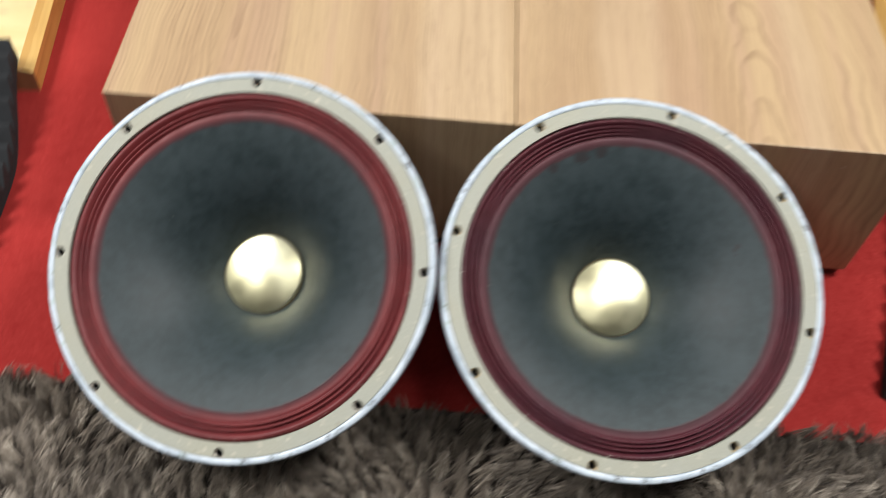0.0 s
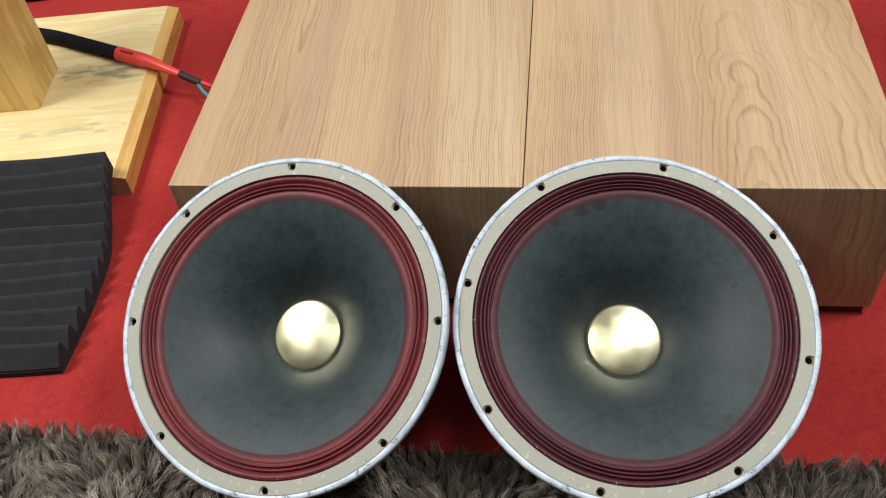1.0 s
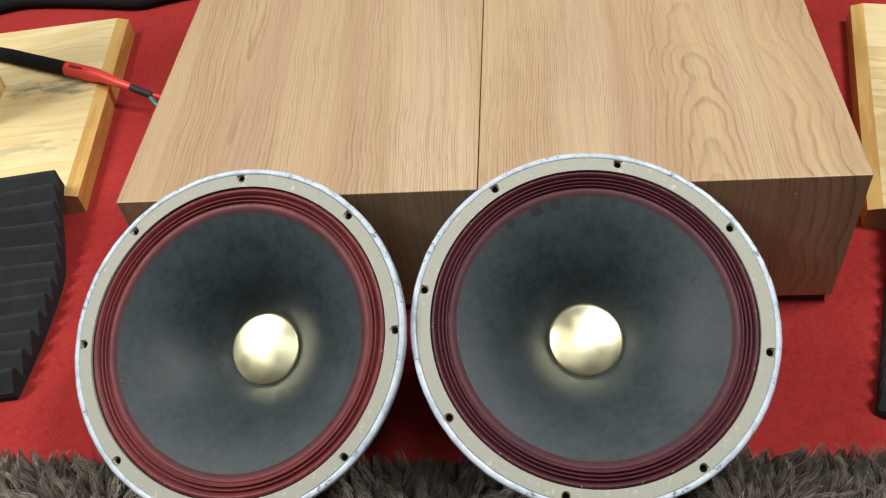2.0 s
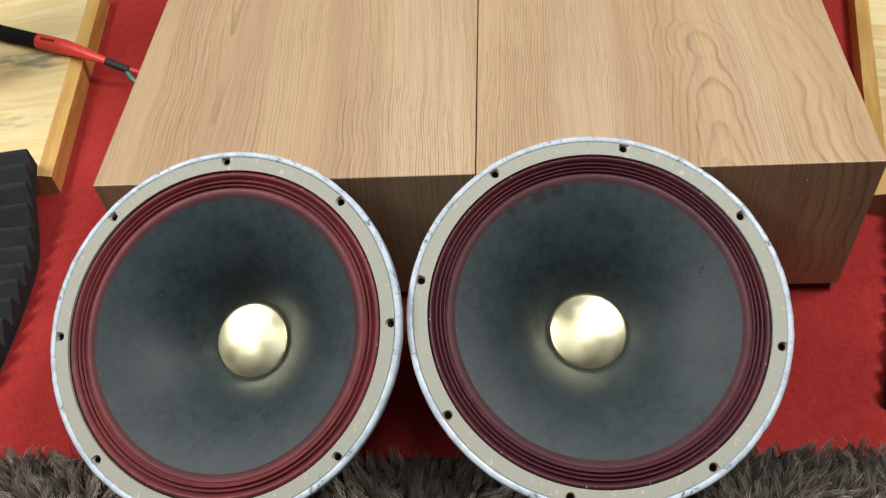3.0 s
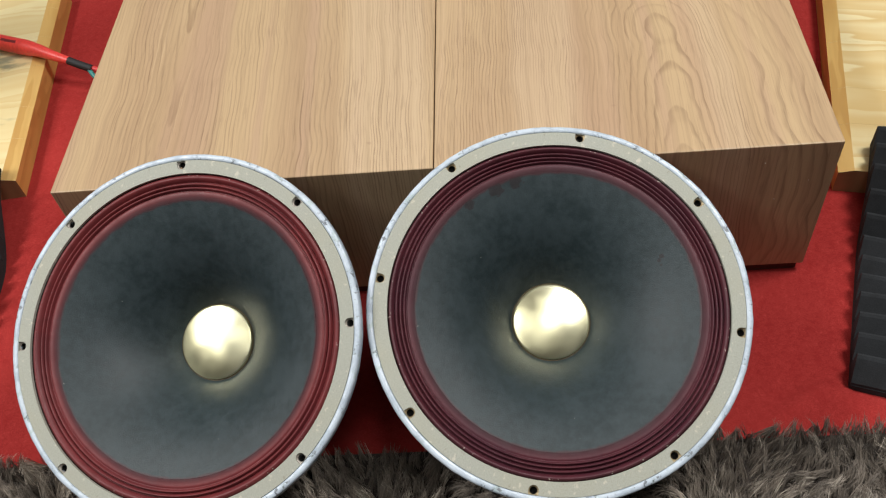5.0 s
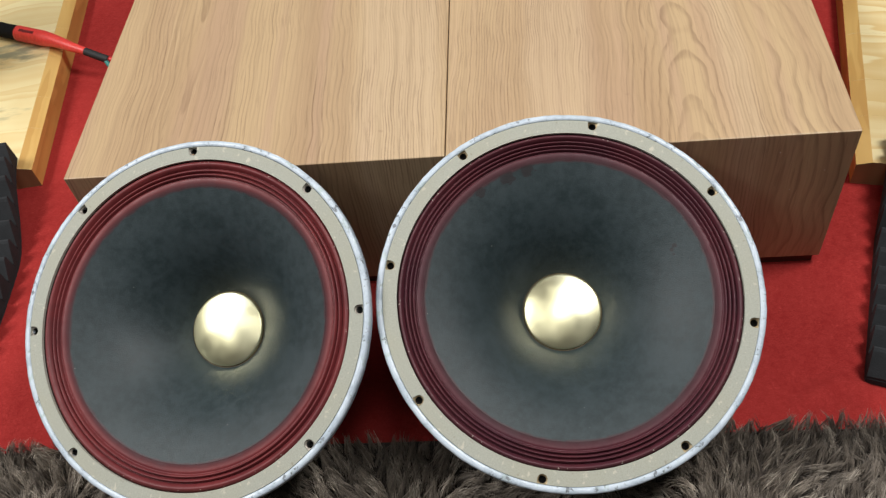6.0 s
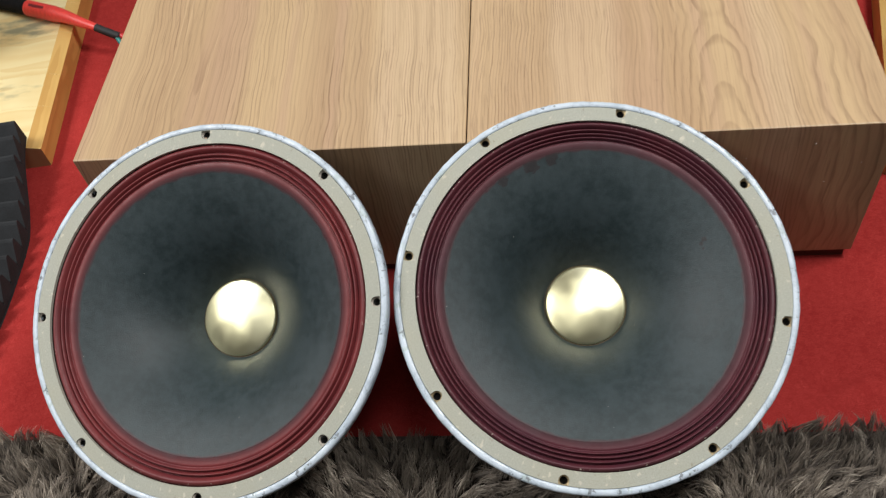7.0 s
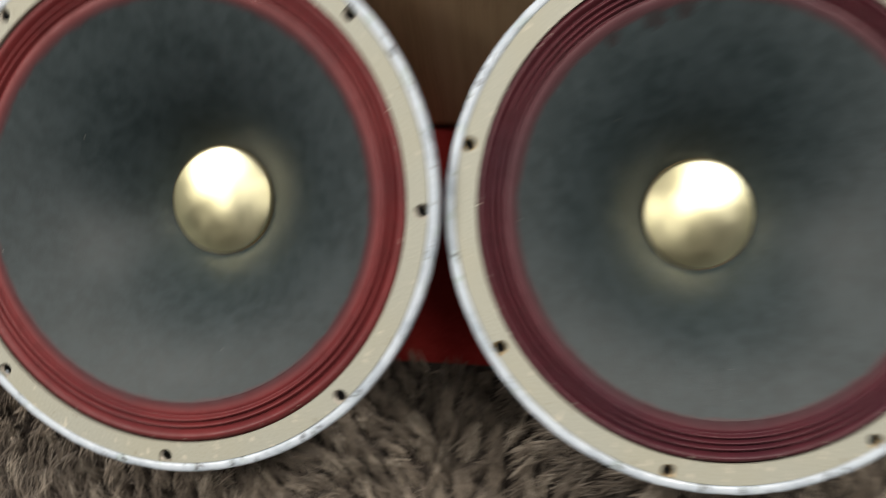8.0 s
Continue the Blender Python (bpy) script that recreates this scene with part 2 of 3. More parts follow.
def surround_material(name, ridge, valley):
    k = Mat(name, 0.5, spec=0.4)
    p = k.coords()
    x, y, z = k.split(p)
    fine, mid, big = k.noise(p, 900, 3, 0.6), k.noise(p, 90, 4, 0.6), k.noise(p, 12, 3)
    c = k.mix(k.ramp(big, 0.3, 0.7), ridge, valley)
    c = k.mix(k.math("MULTIPLY", k.ramp(mid, 0.45, 0.7), 0.5), c, tuple(v * 0.6 for v in ridge))
    rad = k.vmath("LENGTH", k.join(x, y, 0.0))
    thin = k.math("ADD", rad, k.math("MULTIPLY", k.math("SUBTRACT", mid, 0.5), 0.004))
    c = k.mix(k.ramp(thin, 0.1500, 0.1432, 0.0, 0.8), c, (0.045, 0.020, 0.024))
    fleck = k.math("MULTIPLY", k.ramp(k.noise(p, 330, 1), 0.71, 0.74), k.ramp(rad, 0.1655, 0.1685))
    c = k.mix(fleck, c, (0.62, 0.56, 0.48))
    k.bump(k.math("ADD", fine, k.math("MULTIPLY", mid, 2.0)), 0.25, 0.0006)
    return k.done(c, k.math("ADD", k.ramp(mid, 0.3, 0.7, 0.42, 0.56), k.ramp(thin, 0.1495, 0.1455, 0.0, 0.3)))


def cone_material(name, stains=()):
    """Black paper; stains: places where the maroon dope has run on to it, and dark spots for a crease's shade."""
    k = Mat(name, 0.5, spec=0.42)
    p = k.coords()
    x, y, z = k.split(p)
    rad = k.vmath("LENGTH", k.join(x, y, 0.0))
    fine, mid, big = k.noise(p, 800, 4, 0.7), k.noise(p, 110, 5, 0.65), k.noise(p, 22, 4, 0.6)
    c = k.mix(k.ramp(mid, 0.3, 0.72), (0.0165, 0.0275, 0.0300), (0.0285, 0.0430, 0.0480))
    c = k.mix(k.math("MULTIPLY", k.ramp(big, 0.42, 0.7), 0.5), c, (0.039, 0.0550, 0.0605))
    edge = k.math("ADD", rad, k.math("MULTIPLY", k.math("SUBTRACT", k.noise(p, 95, 3), 0.5), 0.004))
    c = k.mix(k.ramp(edge, 0.1400, 0.1432), c, (0.050, 0.020, 0.024))
    for sx, sy, sr in stains:
        d = k.math("DIVIDE", k.vmath("LENGTH", k.vmath("SUBTRACT", k.join(x, y, 0.0), (sx, sy, 0.0))), sr)
        spot = k.math("ADD", k.math("SUBTRACT", 1.0, d), k.math("MULTIPLY", k.math("SUBTRACT", k.noise(p, 160, 2), 0.5), 1.6))
        c = k.mix(k.ramp(spot, 0.30, 0.42, 0.0, 0.65), c, (0.020, 0.012, 0.013))
    c = k.mix(k.ramp(k.noise(p, 300, 1), 0.835, 0.85), c, (0.25, 0.24, 0.22))
    k.bump(k.math("ADD", k.math("MULTIPLY", fine, 1.3), mid), 0.35, 0.0006)
    return k.done(c, k.ramp(mid, 0.3, 0.7, 0.45, 0.51))


def brass_material():
    k = Mat("satin_brass", 0.34, 1.0)
    p = k.coords()
    big, fine = k.noise(p, 19, 0.0), k.noise(p, 60, 1)
    k.bump(big, 0.4, 0.0035)
    return k.done(k.mix(k.ramp(big, 0.3, 0.7), (0.97, 0.955, 0.68), (0.92, 0.88, 0.56)), k.ramp(fine, 0.3, 0.7, 0.29, 0.35))


FELT = felt_material()
VENEER_A = veneer_material("walnut_veneer_straight", 1.37, ((-0.100, 0.36, 0.045, 0.02, 0.005),), 300.0, 1.2, 0.97, slant=0.04, packed=((0.110, 0.205, 5.0),), wide=((0.020, 0.095, 7.0),), ring=0.86, ripple=0.0035)
VENEER_B = veneer_material("walnut_veneer_figured", 4.81, ((0.054, -0.20, 0.12, 0.018, 0.022),), 360.0, 1.4, 1.0, packed=((-0.125, -0.050, -8.0), (0.090, 0.125, 4.0)), wide=((0.140, 0.215, 11.0),), ring=0.90)
PLINTH = plain("dark_brown_plinth", (0.07, 0.035, 0.022), 0.6)
PINE = pine_material("pale_pine", (0.80, 0.70, 0.40), (0.68, 0.50, 0.22), "x", ((-0.085, 0.285, 0.07, 0.030, 0.8), (-0.155, 0.300, 0.05, 0.02, 0.35), (-0.13, 0.125, 0.09, 0.016, 0.45)), staves=True)
PINE_PLAIN = pine_material("pale_pine_clear", (0.80, 0.69, 0.40), (0.66, 0.47, 0.20), "x", (), 0.9, True)
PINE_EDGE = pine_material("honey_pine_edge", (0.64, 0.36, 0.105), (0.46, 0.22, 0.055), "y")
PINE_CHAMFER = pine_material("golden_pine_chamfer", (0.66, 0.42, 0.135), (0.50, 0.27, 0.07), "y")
# End grain, with the shade on the board's ends put into its colour.
PINE_SHADED_END = pine_material("rough_pine_shaded_end_grain", (0.36, 0.24, 0.125), (0.24, 0.145, 0.07), "z")
PINE_POST = pine_material("honey_pine_post", (0.78, 0.55, 0.20), (0.56, 0.32, 0.085), "z", (), 0.6)
FUR = fur_material()
BACKING = plain("rug_backing", (0.035, 0.027, 0.022), 0.95)
FOAM = plain("charcoal_foam", (0.0150, 0.0170, 0.0195), 0.9, 0, 700, 0.35, 0.6)
RIM = rim_material()
GASKET = gasket_material()
SURROUND_L = surround_material("red_doped_cloth", (0.175, 0.028, 0.030), (0.120, 0.021, 0.025))
SURROUND_R = surround_material("maroon_doped_cloth", (0.092, 0.019, 0.027), (0.064, 0.016, 0.026))
CONE_L = cone_material("black_paper_cone")
# First three: run dope; last three tiny spots: a small crease's shade, painted dark.
CONE_R = cone_material("black_paper_cone_stained_creased", ((0.1265, 0.0595, 0.011), (0.1135, 0.079, 0.011), (0.094, 0.103, 0.008), (0.0700, -0.0985, 0.0030), (0.0655, -0.0972, 0.0028), (0.0612, -0.0990, 0.0026)))
BRASS = brass_material()
OLD_BRASS = plain("tarnished_brass", (0.36, 0.28, 0.165), 0.45, 0.5, 500, 0.4)
OLD_NICKEL = plain("dull_nickel", (0.34, 0.31, 0.27), 0.5, 0.4, 500, 0.4)
DULL_BRASS = plain("dull_brown_brass", (0.10, 0.075, 0.04), 0.6, 0.3, 500, 0.4)
DARK = plain("dark_bore", (0.012, 0.011, 0.010), 0.9)
BASKET = plain("dark_basket_paint", (0.045, 0.048, 0.050), 0.6, 0.0)
STEEL = plain("grey_painted_steel", (0.07, 0.075, 0.08), 0.5, 0.2)
SLEEVE = plain("black_braided_sleeve", (0.007, 0.007, 0.008), 0.85, 0, 1400, 0.5, 0.9, 0.2)
RED_SHRINK = plain("red_heat_shrink", (0.76, 0.065, 0.055), 0.36, 0, 200, 0.15)
TAPE = plain("black_tape", (0.014, 0.014, 0.015), 0.65)
RED_WIRE = plain("red_wire", (0.62, 0.04, 0.04), 0.4)
GREEN_WIRE = plain("green_wire", (0.03, 0.22, 0.20), 0.4)
PRINT = plain("dark_print", (0.16, 0.012, 0.014), 0.6)
LINT = plain("white_lint", (0.75, 0.74, 0.70), 0.9)
PAINT = plain("grey_ceiling_paint", (0.08, 0.08, 0.079), 0.8, 0, 60, 0.05)
WALL = plain("grey_wall_covering", (0.045, 0.045, 0.045), 0.85, 0, 60, 0.1)
SCREED = plain("grey_floor_tile", (0.07, 0.07, 0.068), 0.6, 0, 40, 0.15)

# ---------------------------------------------------------------- mesh helpers


def mesh_from(name, verts, faces, smooth=False):
    me = bpy.data.meshes.new(name)
    me.from_pydata([tuple(v) for v in verts], [], [tuple(f) for f in faces])
    me.update()
    if smooth:
        me.polygons.foreach_set("use_smooth", [True] * len(me.polygons))
    return me


def part(name, me, material, parent=None, label="", m=None):
    """Links a mesh, or a bmesh, as one object, under a thing where one is given."""
    if isinstance(me, bmesh.types.BMesh):
        bm, me = me, bpy.data.meshes.new(name)
        bm.to_mesh(me)
        bm.free()
    if not me.materials:
        me.materials.append(material)
    ob = new(name, me)
    if parent:
        ob.parent = parent
    if m is not None:
        ob.matrix_basis = m
    if label:
        ob["label"] = label
    return ob


def lathe(profile, steps=192, closed=False):
    """A mesh turned round z from (radius, height) pairs."""
    verts, faces, n = [], [], len(profile)
    for i in range(steps):
        a = 2 * math.pi * i / steps
        for r, z in profile:
            verts.append((r * math.cos(a), r * math.sin(a), z))
    last = n if closed else n - 1
    for i in range(steps):
        j = (i + 1) % steps
        for q in range(last):
            w = (q + 1) % n
            faces.append((i * n + q, j * n + q, j * n + w, i * n + w))
    return mesh_from("lathe", verts, faces, True)


def box_bm(x0, x1, y0, y1, z0, z1, bevel=0.0, segments=2):
    bm = bmesh.new()
    bmesh.ops.create_cube(bm, size=1)
    for v in bm.verts:
        v.co = ((x0 + x1) / 2 + v.co.x * (x1 - x0), (y0 + y1) / 2 + v.co.y * (y1 - y0), (z0 + z1) / 2 + v.co.z * (z1 - z0))
    if bevel:
        bmesh.ops.bevel(bm, geom=bm.edges[:], offset=bevel, segments=segments, profile=0.5, affect="EDGES")
    return bm


def tube(points, radii, sides=20, material=None):
    """A round tube with a radius at each point, closed at its ends."""
    pts = [Vector(p) for p in points]
    verts, faces = [], []
    for i, p in enumerate(pts):
        d = (pts[min(i + 1, len(pts) - 1)] - pts[max(i - 1, 0)]).normalized()
        side = d.cross(Vector((0, 0, 1))).normalized()
        up = side.cross(d)
        for s in range(sides):
            a = 2 * math.pi * s / sides
            verts.append(p + (side * math.cos(a) + up * math.sin(a)) * radii[i])
    for i in range(len(pts) - 1):
        for s in range(sides):
            w = (s + 1) % sides
            faces.append((i * sides + s, i * sides + w, (i + 1) * sides + w, (i + 1) * sides + s))
    faces.append(tuple(range(sides - 1, -1, -1)))
    faces.append(tuple(range((len(pts) - 1) * sides, len(pts) * sides)))
    return mesh_from("tube", verts, faces, True)


def spline(points, per=8):
    """Points along a smooth line through the given ones."""
    p = [Vector(q) for q in points]
    out = []
    for i in range(len(p) - 1):
        a, b, c, d = p[max(i - 1, 0)], p[i], p[i + 1], p[min(i + 2, len(p) - 1)]
        for s in range(per):
            t = s / per
            out.append(0.5 * (2 * b + (c - a) * t + (2 * a - 5 * b + 4 * c - d) * t * t + (3 * b - a - 3 * c + d) * t ** 3))
    return out + [p[-1]]


# ---------------------------------------------------------------- the room


def floor_height(x, y):
    """Shallow creases in the felt, flat where things stand."""
    ridge = math.exp(-(((y + 0.172 + 0.6 * abs(x - 0.416)) / 0.015) ** 2)) * math.exp(-(((x - 0.40) / 0.07) ** 2))
    back = 0.004 * max(0, noise.noise((x * 9, y * 6, 2))) * (1 if y > 0.25 and -0.6 < x < -0.45 else 0)
    return 0.014 * ridge + back


def build_room():
    xs = [-1.8 + 0.015 * i for i in range(221)]
    ys = [-1.3 + 0.0125 * i for i in range(201)]
    verts = [(x, y, floor_height(x, y)) for y in ys for x in xs]
    nx = len(xs)
    faces = [(j * nx + i, j * nx + i + 1, (j + 1) * nx + i + 1, (j + 1) * nx + i) for j in range(len(ys) - 1) for i in range(nx - 1)]
    tagged(part("carpet", mesh_from("carpet", verts, faces, True), FELT), "bright red felt carpet with soft creases", "carpet", kind="structure")
    tagged(part("floor", box_bm(-3.3, 3.7, -2.7, 3.3, -0.1, -0.003), SCREED), "plain grey floor under the carpet", "floor", kind="structure")
    tagged(part("ceiling", box_bm(-3.3, 3.7, -2.7, 3.3, CEILING, CEILING + 0.1), PAINT), "plain grey painted ceiling", "ceiling", kind="structure")
    for name, b in (("wall_north", (-3.3, 3.7, 3.2, 3.3)), ("wall_south", (-3.3, 3.7, -2.7, -2.6)), ("wall_west", (-3.3, -3.2, -2.6, 3.2)), ("wall_east", (3.6, 3.7, -2.6, 3.2))):
        tagged(part(name, box_bm(*b, -0.003, CEILING), WALL), "plain grey wall", "wall", kind="structure")


build_room()

# ---------------------------------------------------------------- cabinets
BOX_TOP, BOX_DEEP, BOX_FOOT = 0.221, 0.62, 0.0145


def cabinet(x0, x1, veneer, label):
    thing = new("speaker_cabinet")
    thing.location = ((x0 + x1) / 2, BOX_DEEP / 2, 0)
    w = (x1 - x0) / 2
    body = box_bm(-w, w, -BOX_DEEP / 2, BOX_DEEP / 2, BOX_FOOT, BOX_TOP, 0.0011, 2)
    part("body", body, veneer, thing)
    part("plinth", box_bm(-w + 0.006, w - 0.006, -BOX_DEEP / 2 + 0.004, BOX_DEEP / 2 - 0.004, 0.0, BOX_FOOT - 0.0004), PLINTH, thing, "dark recessed plinth strip")
    return tagged(thing, label, "speaker cabinet", "pair of speaker cabinets")


def lint(parent, x, y, z, size=0.0005):
    bm = bmesh.new()
    bmesh.ops.create_icosphere(bm, subdivisions=1, radius=size)
    for v in bm.verts:
        v.co += Vector((random.uniform(-1, 1), random.uniform(-1, 1), random.uniform(-1, 1))) * size * 0.4
    part("lint", bm, LINT, parent, "speck of white lint", pose(x, y, z))


cabinet(-0.431, -0.0006, VENEER_A, "straight-grained walnut veneer speaker cabinet lying on red carpet")
figured = cabinet(0.0006, 0.4323, VENEER_B, "walnut veneer speaker cabinet with cathedral grain on red carpet")

for fx, fz in ((0.1585, 0.137), (0.1380, 0.196), (0.0720, 0.178), (0.0950, 0.110), (0.1900, 0.165)):
    lint(figured, fx, -BOX_DEEP / 2 - 0.0002, fz)

# ---------------------------------------------------------------- loudspeakers
R_OUT, R_LIP, R_GASKET, R_IN, R_CONE, R_CAP = 0.1909, 0.1844, 0.1840, 0.1700, 0.1425, 0.0416
MOUNT = 0.1797


def gasket_mesh():
    """A flat ring with eight arched slots, open round the mounting holes."""
    top, low, wide = 0.0, -0.0035, 0.011
    bm = bmesh.new()

    def at(r, a, z):
        return bm.verts.new((r * math.cos(a), r * math.sin(a), z))

    corners = [math.atan2(s * wide, r) for s in (-1, 1) for r in (R_GASKET - MOUNT, R_IN - MOUNT)]
    turns = sorted({round((a + 2 * math.pi) % (2 * math.pi), 6) for a in [2 * math.pi * i / 40 for i in range(40)] + corners})
    count, half = len(turns), wide / MOUNT
    for h in range(8):
        mid = h * math.pi / 4
        hole, patch = [], []
        for a in turns:
            ca, sa = math.cos(a), math.sin(a)
            k = 0.0049 if ca <= 0 else min(0.0049 / max(abs(sa), 1e-6), 0.0041 / max(ca, 1e-6))
            hole.append((MOUNT + k * ca, mid + k * sa / MOUNT))
            g = min(((R_GASKET - MOUNT) if ca > 0 else (MOUNT - R_IN)) / max(abs(ca), 1e-6), wide / max(abs(sa), 1e-6))
            patch.append((MOUNT + g * ca, mid + g * sa / MOUNT))
        hole_top, hole_low = [at(*p, top) for p in hole], [at(*p, low) for p in hole]
        patch_top = [at(*p, top) for p in patch]
        for i in range(count):
            j = (i + 1) % count
            bm.faces.new((hole_top[i], patch_top[i], patch_top[j], hole_top[j]))
            bm.faces.new((hole_top[i], hole_top[j], hole_low[j], hole_low[i]))
            on_rim = [abs(patch[q][0] - R_IN) < 1e-5 or abs(patch[q][0] - R_GASKET) < 1e-5 for q in (i, j)]
            if all(on_rim):
                bm.faces.new((patch_top[i], at(*patch[i], low), at(*patch[j], low), patch_top[j]))
        steps, rows = 24, []
        for i in range(steps + 1):
            a = mid + half + (math.pi / 4 - 2 * half) * i / steps
            rows.append((at(R_IN, a, low), at(R_IN, a, top), at(R_GASKET, a, top), at(R_GASKET, a, low)))
        for a, b in zip(rows, rows[1:]):
            for q in range(3):
                bm.faces.new((a[q], a[q + 1], b[q + 1], b[q]))
    bmesh.ops.remove_doubles(bm, verts=bm.verts[:], dist=4e-6)
    bmesh.ops.recalc_face_normals(bm, faces=bm.faces[:])
    return bm


def surround_profile(rolls):
    """A broad outer roll and narrower ones with grooves between, then a flat band glued to the cone."""
    span = R_IN + 0.0006 - R_CONE
    out = []
    for a, b, crest in rolls:
        steps = 18
        for i in range(steps):
            t = i / steps
            out.append((R_IN + 0.0006 - span * (a + (b - a) * t), -0.0070 + (crest + 0.0070) * math.sin(math.pi * t) ** 0.85))
    edge = rolls[-1][1]
    for t, z in ((0.0, -0.0070), (0.09, -0.0061), (0.26, -0.0059), (0.54, -0.0063), (0.80, -0.0069), (1.0, -0.0078)):
        out.append((R_IN + 0.0006 - span * (edge + (1 - edge) * t), z))
    return out


def cone_profile():
    """Flares out from a steep throat; ends in the recess round the dome."""
    out = []
    n = 40
    for i in range(n + 1):
        t = i / n
        out.append((R_CONE + 0.0004 - (R_CONE - 0.0432) * t, -0.0072 - 0.0800 * (0.50 * t + 0.50 * t ** 2.8)))
    return out + [(0.0428, -0.0882), (0.0424, -0.0905), (0.0400, -0.0908)]


def cap_profile():
    """A shallow dome that stands in a narrow dark recess."""
    out = [(R_CAP - 0.0004, -0.0905), (R_CAP - 0.0002, -0.0868), (R_CAP - 0.0008, -0.0858)]
    n = 26
    for i in range(n + 1):
        t = i / n
        out.append((max((R_CAP - 0.0014) * (1 - t), 0.00005), -0.0855 + 0.0062 * (1 - (1 - t) ** 2)))
    return out


def driver(surround_mat, cone_mat, rolls, seed, drift, seat, label):
    thing = new("loudspeaker_driver")
    frame_ring = [(R_LIP, -0.0105), (R_LIP, -0.0006), (R_LIP + 0.0008, 0.0004), (R_OUT - 0.0018, 0.0002), (R_OUT - 0.0004, -0.0008),
                  (R_OUT, -0.0026), (R_OUT, -0.0090), (R_OUT - 0.0012, -0.0104), (R_LIP - 0.004, -0.0112), (R_LIP - 0.004, -0.0106)]
    shell = [(0.1795, -0.0108), (0.1800, -0.0122), (0.1660, -0.0130), (0.1610, -0.0225), (0.1500, -0.0330), (0.0820, -0.1000), (0.0780, -0.1060),
             (0.0500, -0.1070), (0.0480, -0.1010), (0.1460, -0.0310), (0.1600, -0.0125)]
    part("basket", lathe(shell, 128, True), BASKET, thing, "dark painted metal basket")
    ring = lathe(frame_ring, 384, True)
    for v in ring.vertices:
        if v.co.z > -0.011:
            r = math.hypot(v.co.x, v.co.y)
            if r > R_LIP + 0.0005:
                dent = noise.noise((v.co.x * 26, v.co.y * 26, seed)) * 0.0005 + noise.noise((v.co.x * 110, v.co.y * 110, seed)) * 0.00035
                v.co.x *= 1 + dent / r
                v.co.y *= 1 + dent / r
                v.co.z += dent * 0.7
    part("frame", ring, RIM, thing, "white enamel rim with chipped paint")
    part("gasket", gasket_mesh(), GASKET, thing, "aged beige fibre mounting gasket")
    part("surround", lathe(surround_profile(rolls), 256), surround_mat, thing, "pleated doped cloth surround")
    part("cone", lathe(cone_profile(), 256), cone_mat, thing, "matt black paper cone")
    part("collar", lathe([(0.0434, -0.0880), (0.0428, -0.0884), (0.0420, -0.0885), (0.0412, -0.0889)], 128), DULL_BRASS, thing, "thin tarnished ring round the dome")
    part("dust_cap", lathe(cap_profile(), 128), BRASS, thing, "polished brass dome")
    magnet = [(0.0001, -0.1060), (0.0700, -0.1060), (0.0735, -0.1085), (0.0750, -0.1130), (0.0750, -0.1625), (0.0742, -0.1648), (0.0720, -0.1652), (0.0001, -0.1652)]
    part("magnet", lathe(magnet, 96), STEEL, thing, "grey cylindrical magnet cover")
    eyelet = lathe([(0.0072, -0.0018), (0.0039, -0.0023), (0.0035, -0.0036)], 24)
    bore = lathe([(0.0036, -0.0034), (0.0034, -0.0095), (0.0001, -0.0096)], 24)
    for h in range(8):
        a = h * math.pi / 4
        m = pose(MOUNT * math.cos(a), MOUNT * math.sin(a), 0, 0, 0, 45 * h)
        hole = part("mounting_hole", eyelet, seat, thing, "tarnished metal seat of a mounting hole", m)
        part("bore", bore, DARK, hole, "", pose(drift, 0, 0.0006))
    return tagged(thing, label, "loudspeaker", "pair of loudspeaker drivers")


def lying(centre, nx, ny, angle):
    """The pose of a driver from its front's middle, the way that it faces, and the turn of its first hole from the top."""
    n = Vector((nx, ny, math.sqrt(1 - nx * nx - ny * ny)))
    up = (Vector((0, 1, 0)) - n * n.y).normalized()
    right = up.cross(n)
    first = right * math.sin(radians(angle)) + up * math.cos(radians(angle))
    second = n.cross(first)
    return Matrix.Translation(centre) @ Matrix((first, second, n)).transposed().to_4x4()


left = driver(SURROUND_L, CONE_L, ((0.00, 0.34, -0.0014), (0.34, 0.50, -0.0026), (0.50, 0.65, -0.0030)), 3.0, 0.0016, OLD_NICKEL, "vintage loudspeaker with red surround and brass dome leaning on cabinet")
left.matrix_basis = lying((-0.2617, -0.1726, 0.1804), -0.1106, -0.4654, 2.97)
right = driver(SURROUND_R, CONE_R, ((0.00, 0.27, -0.0014), (0.27, 0.42, -0.0022), (0.42, 0.56, -0.0026), (0.56, 0.69, -0.0030)), 8.0, 0.0002, OLD_BRASS, "vintage loudspeaker with maroon surround and brass dome leaning on cabinet")
right.matrix_basis = lying((0.1217, -0.1603, 0.1813), 0.0520, -0.3938, 9.94)

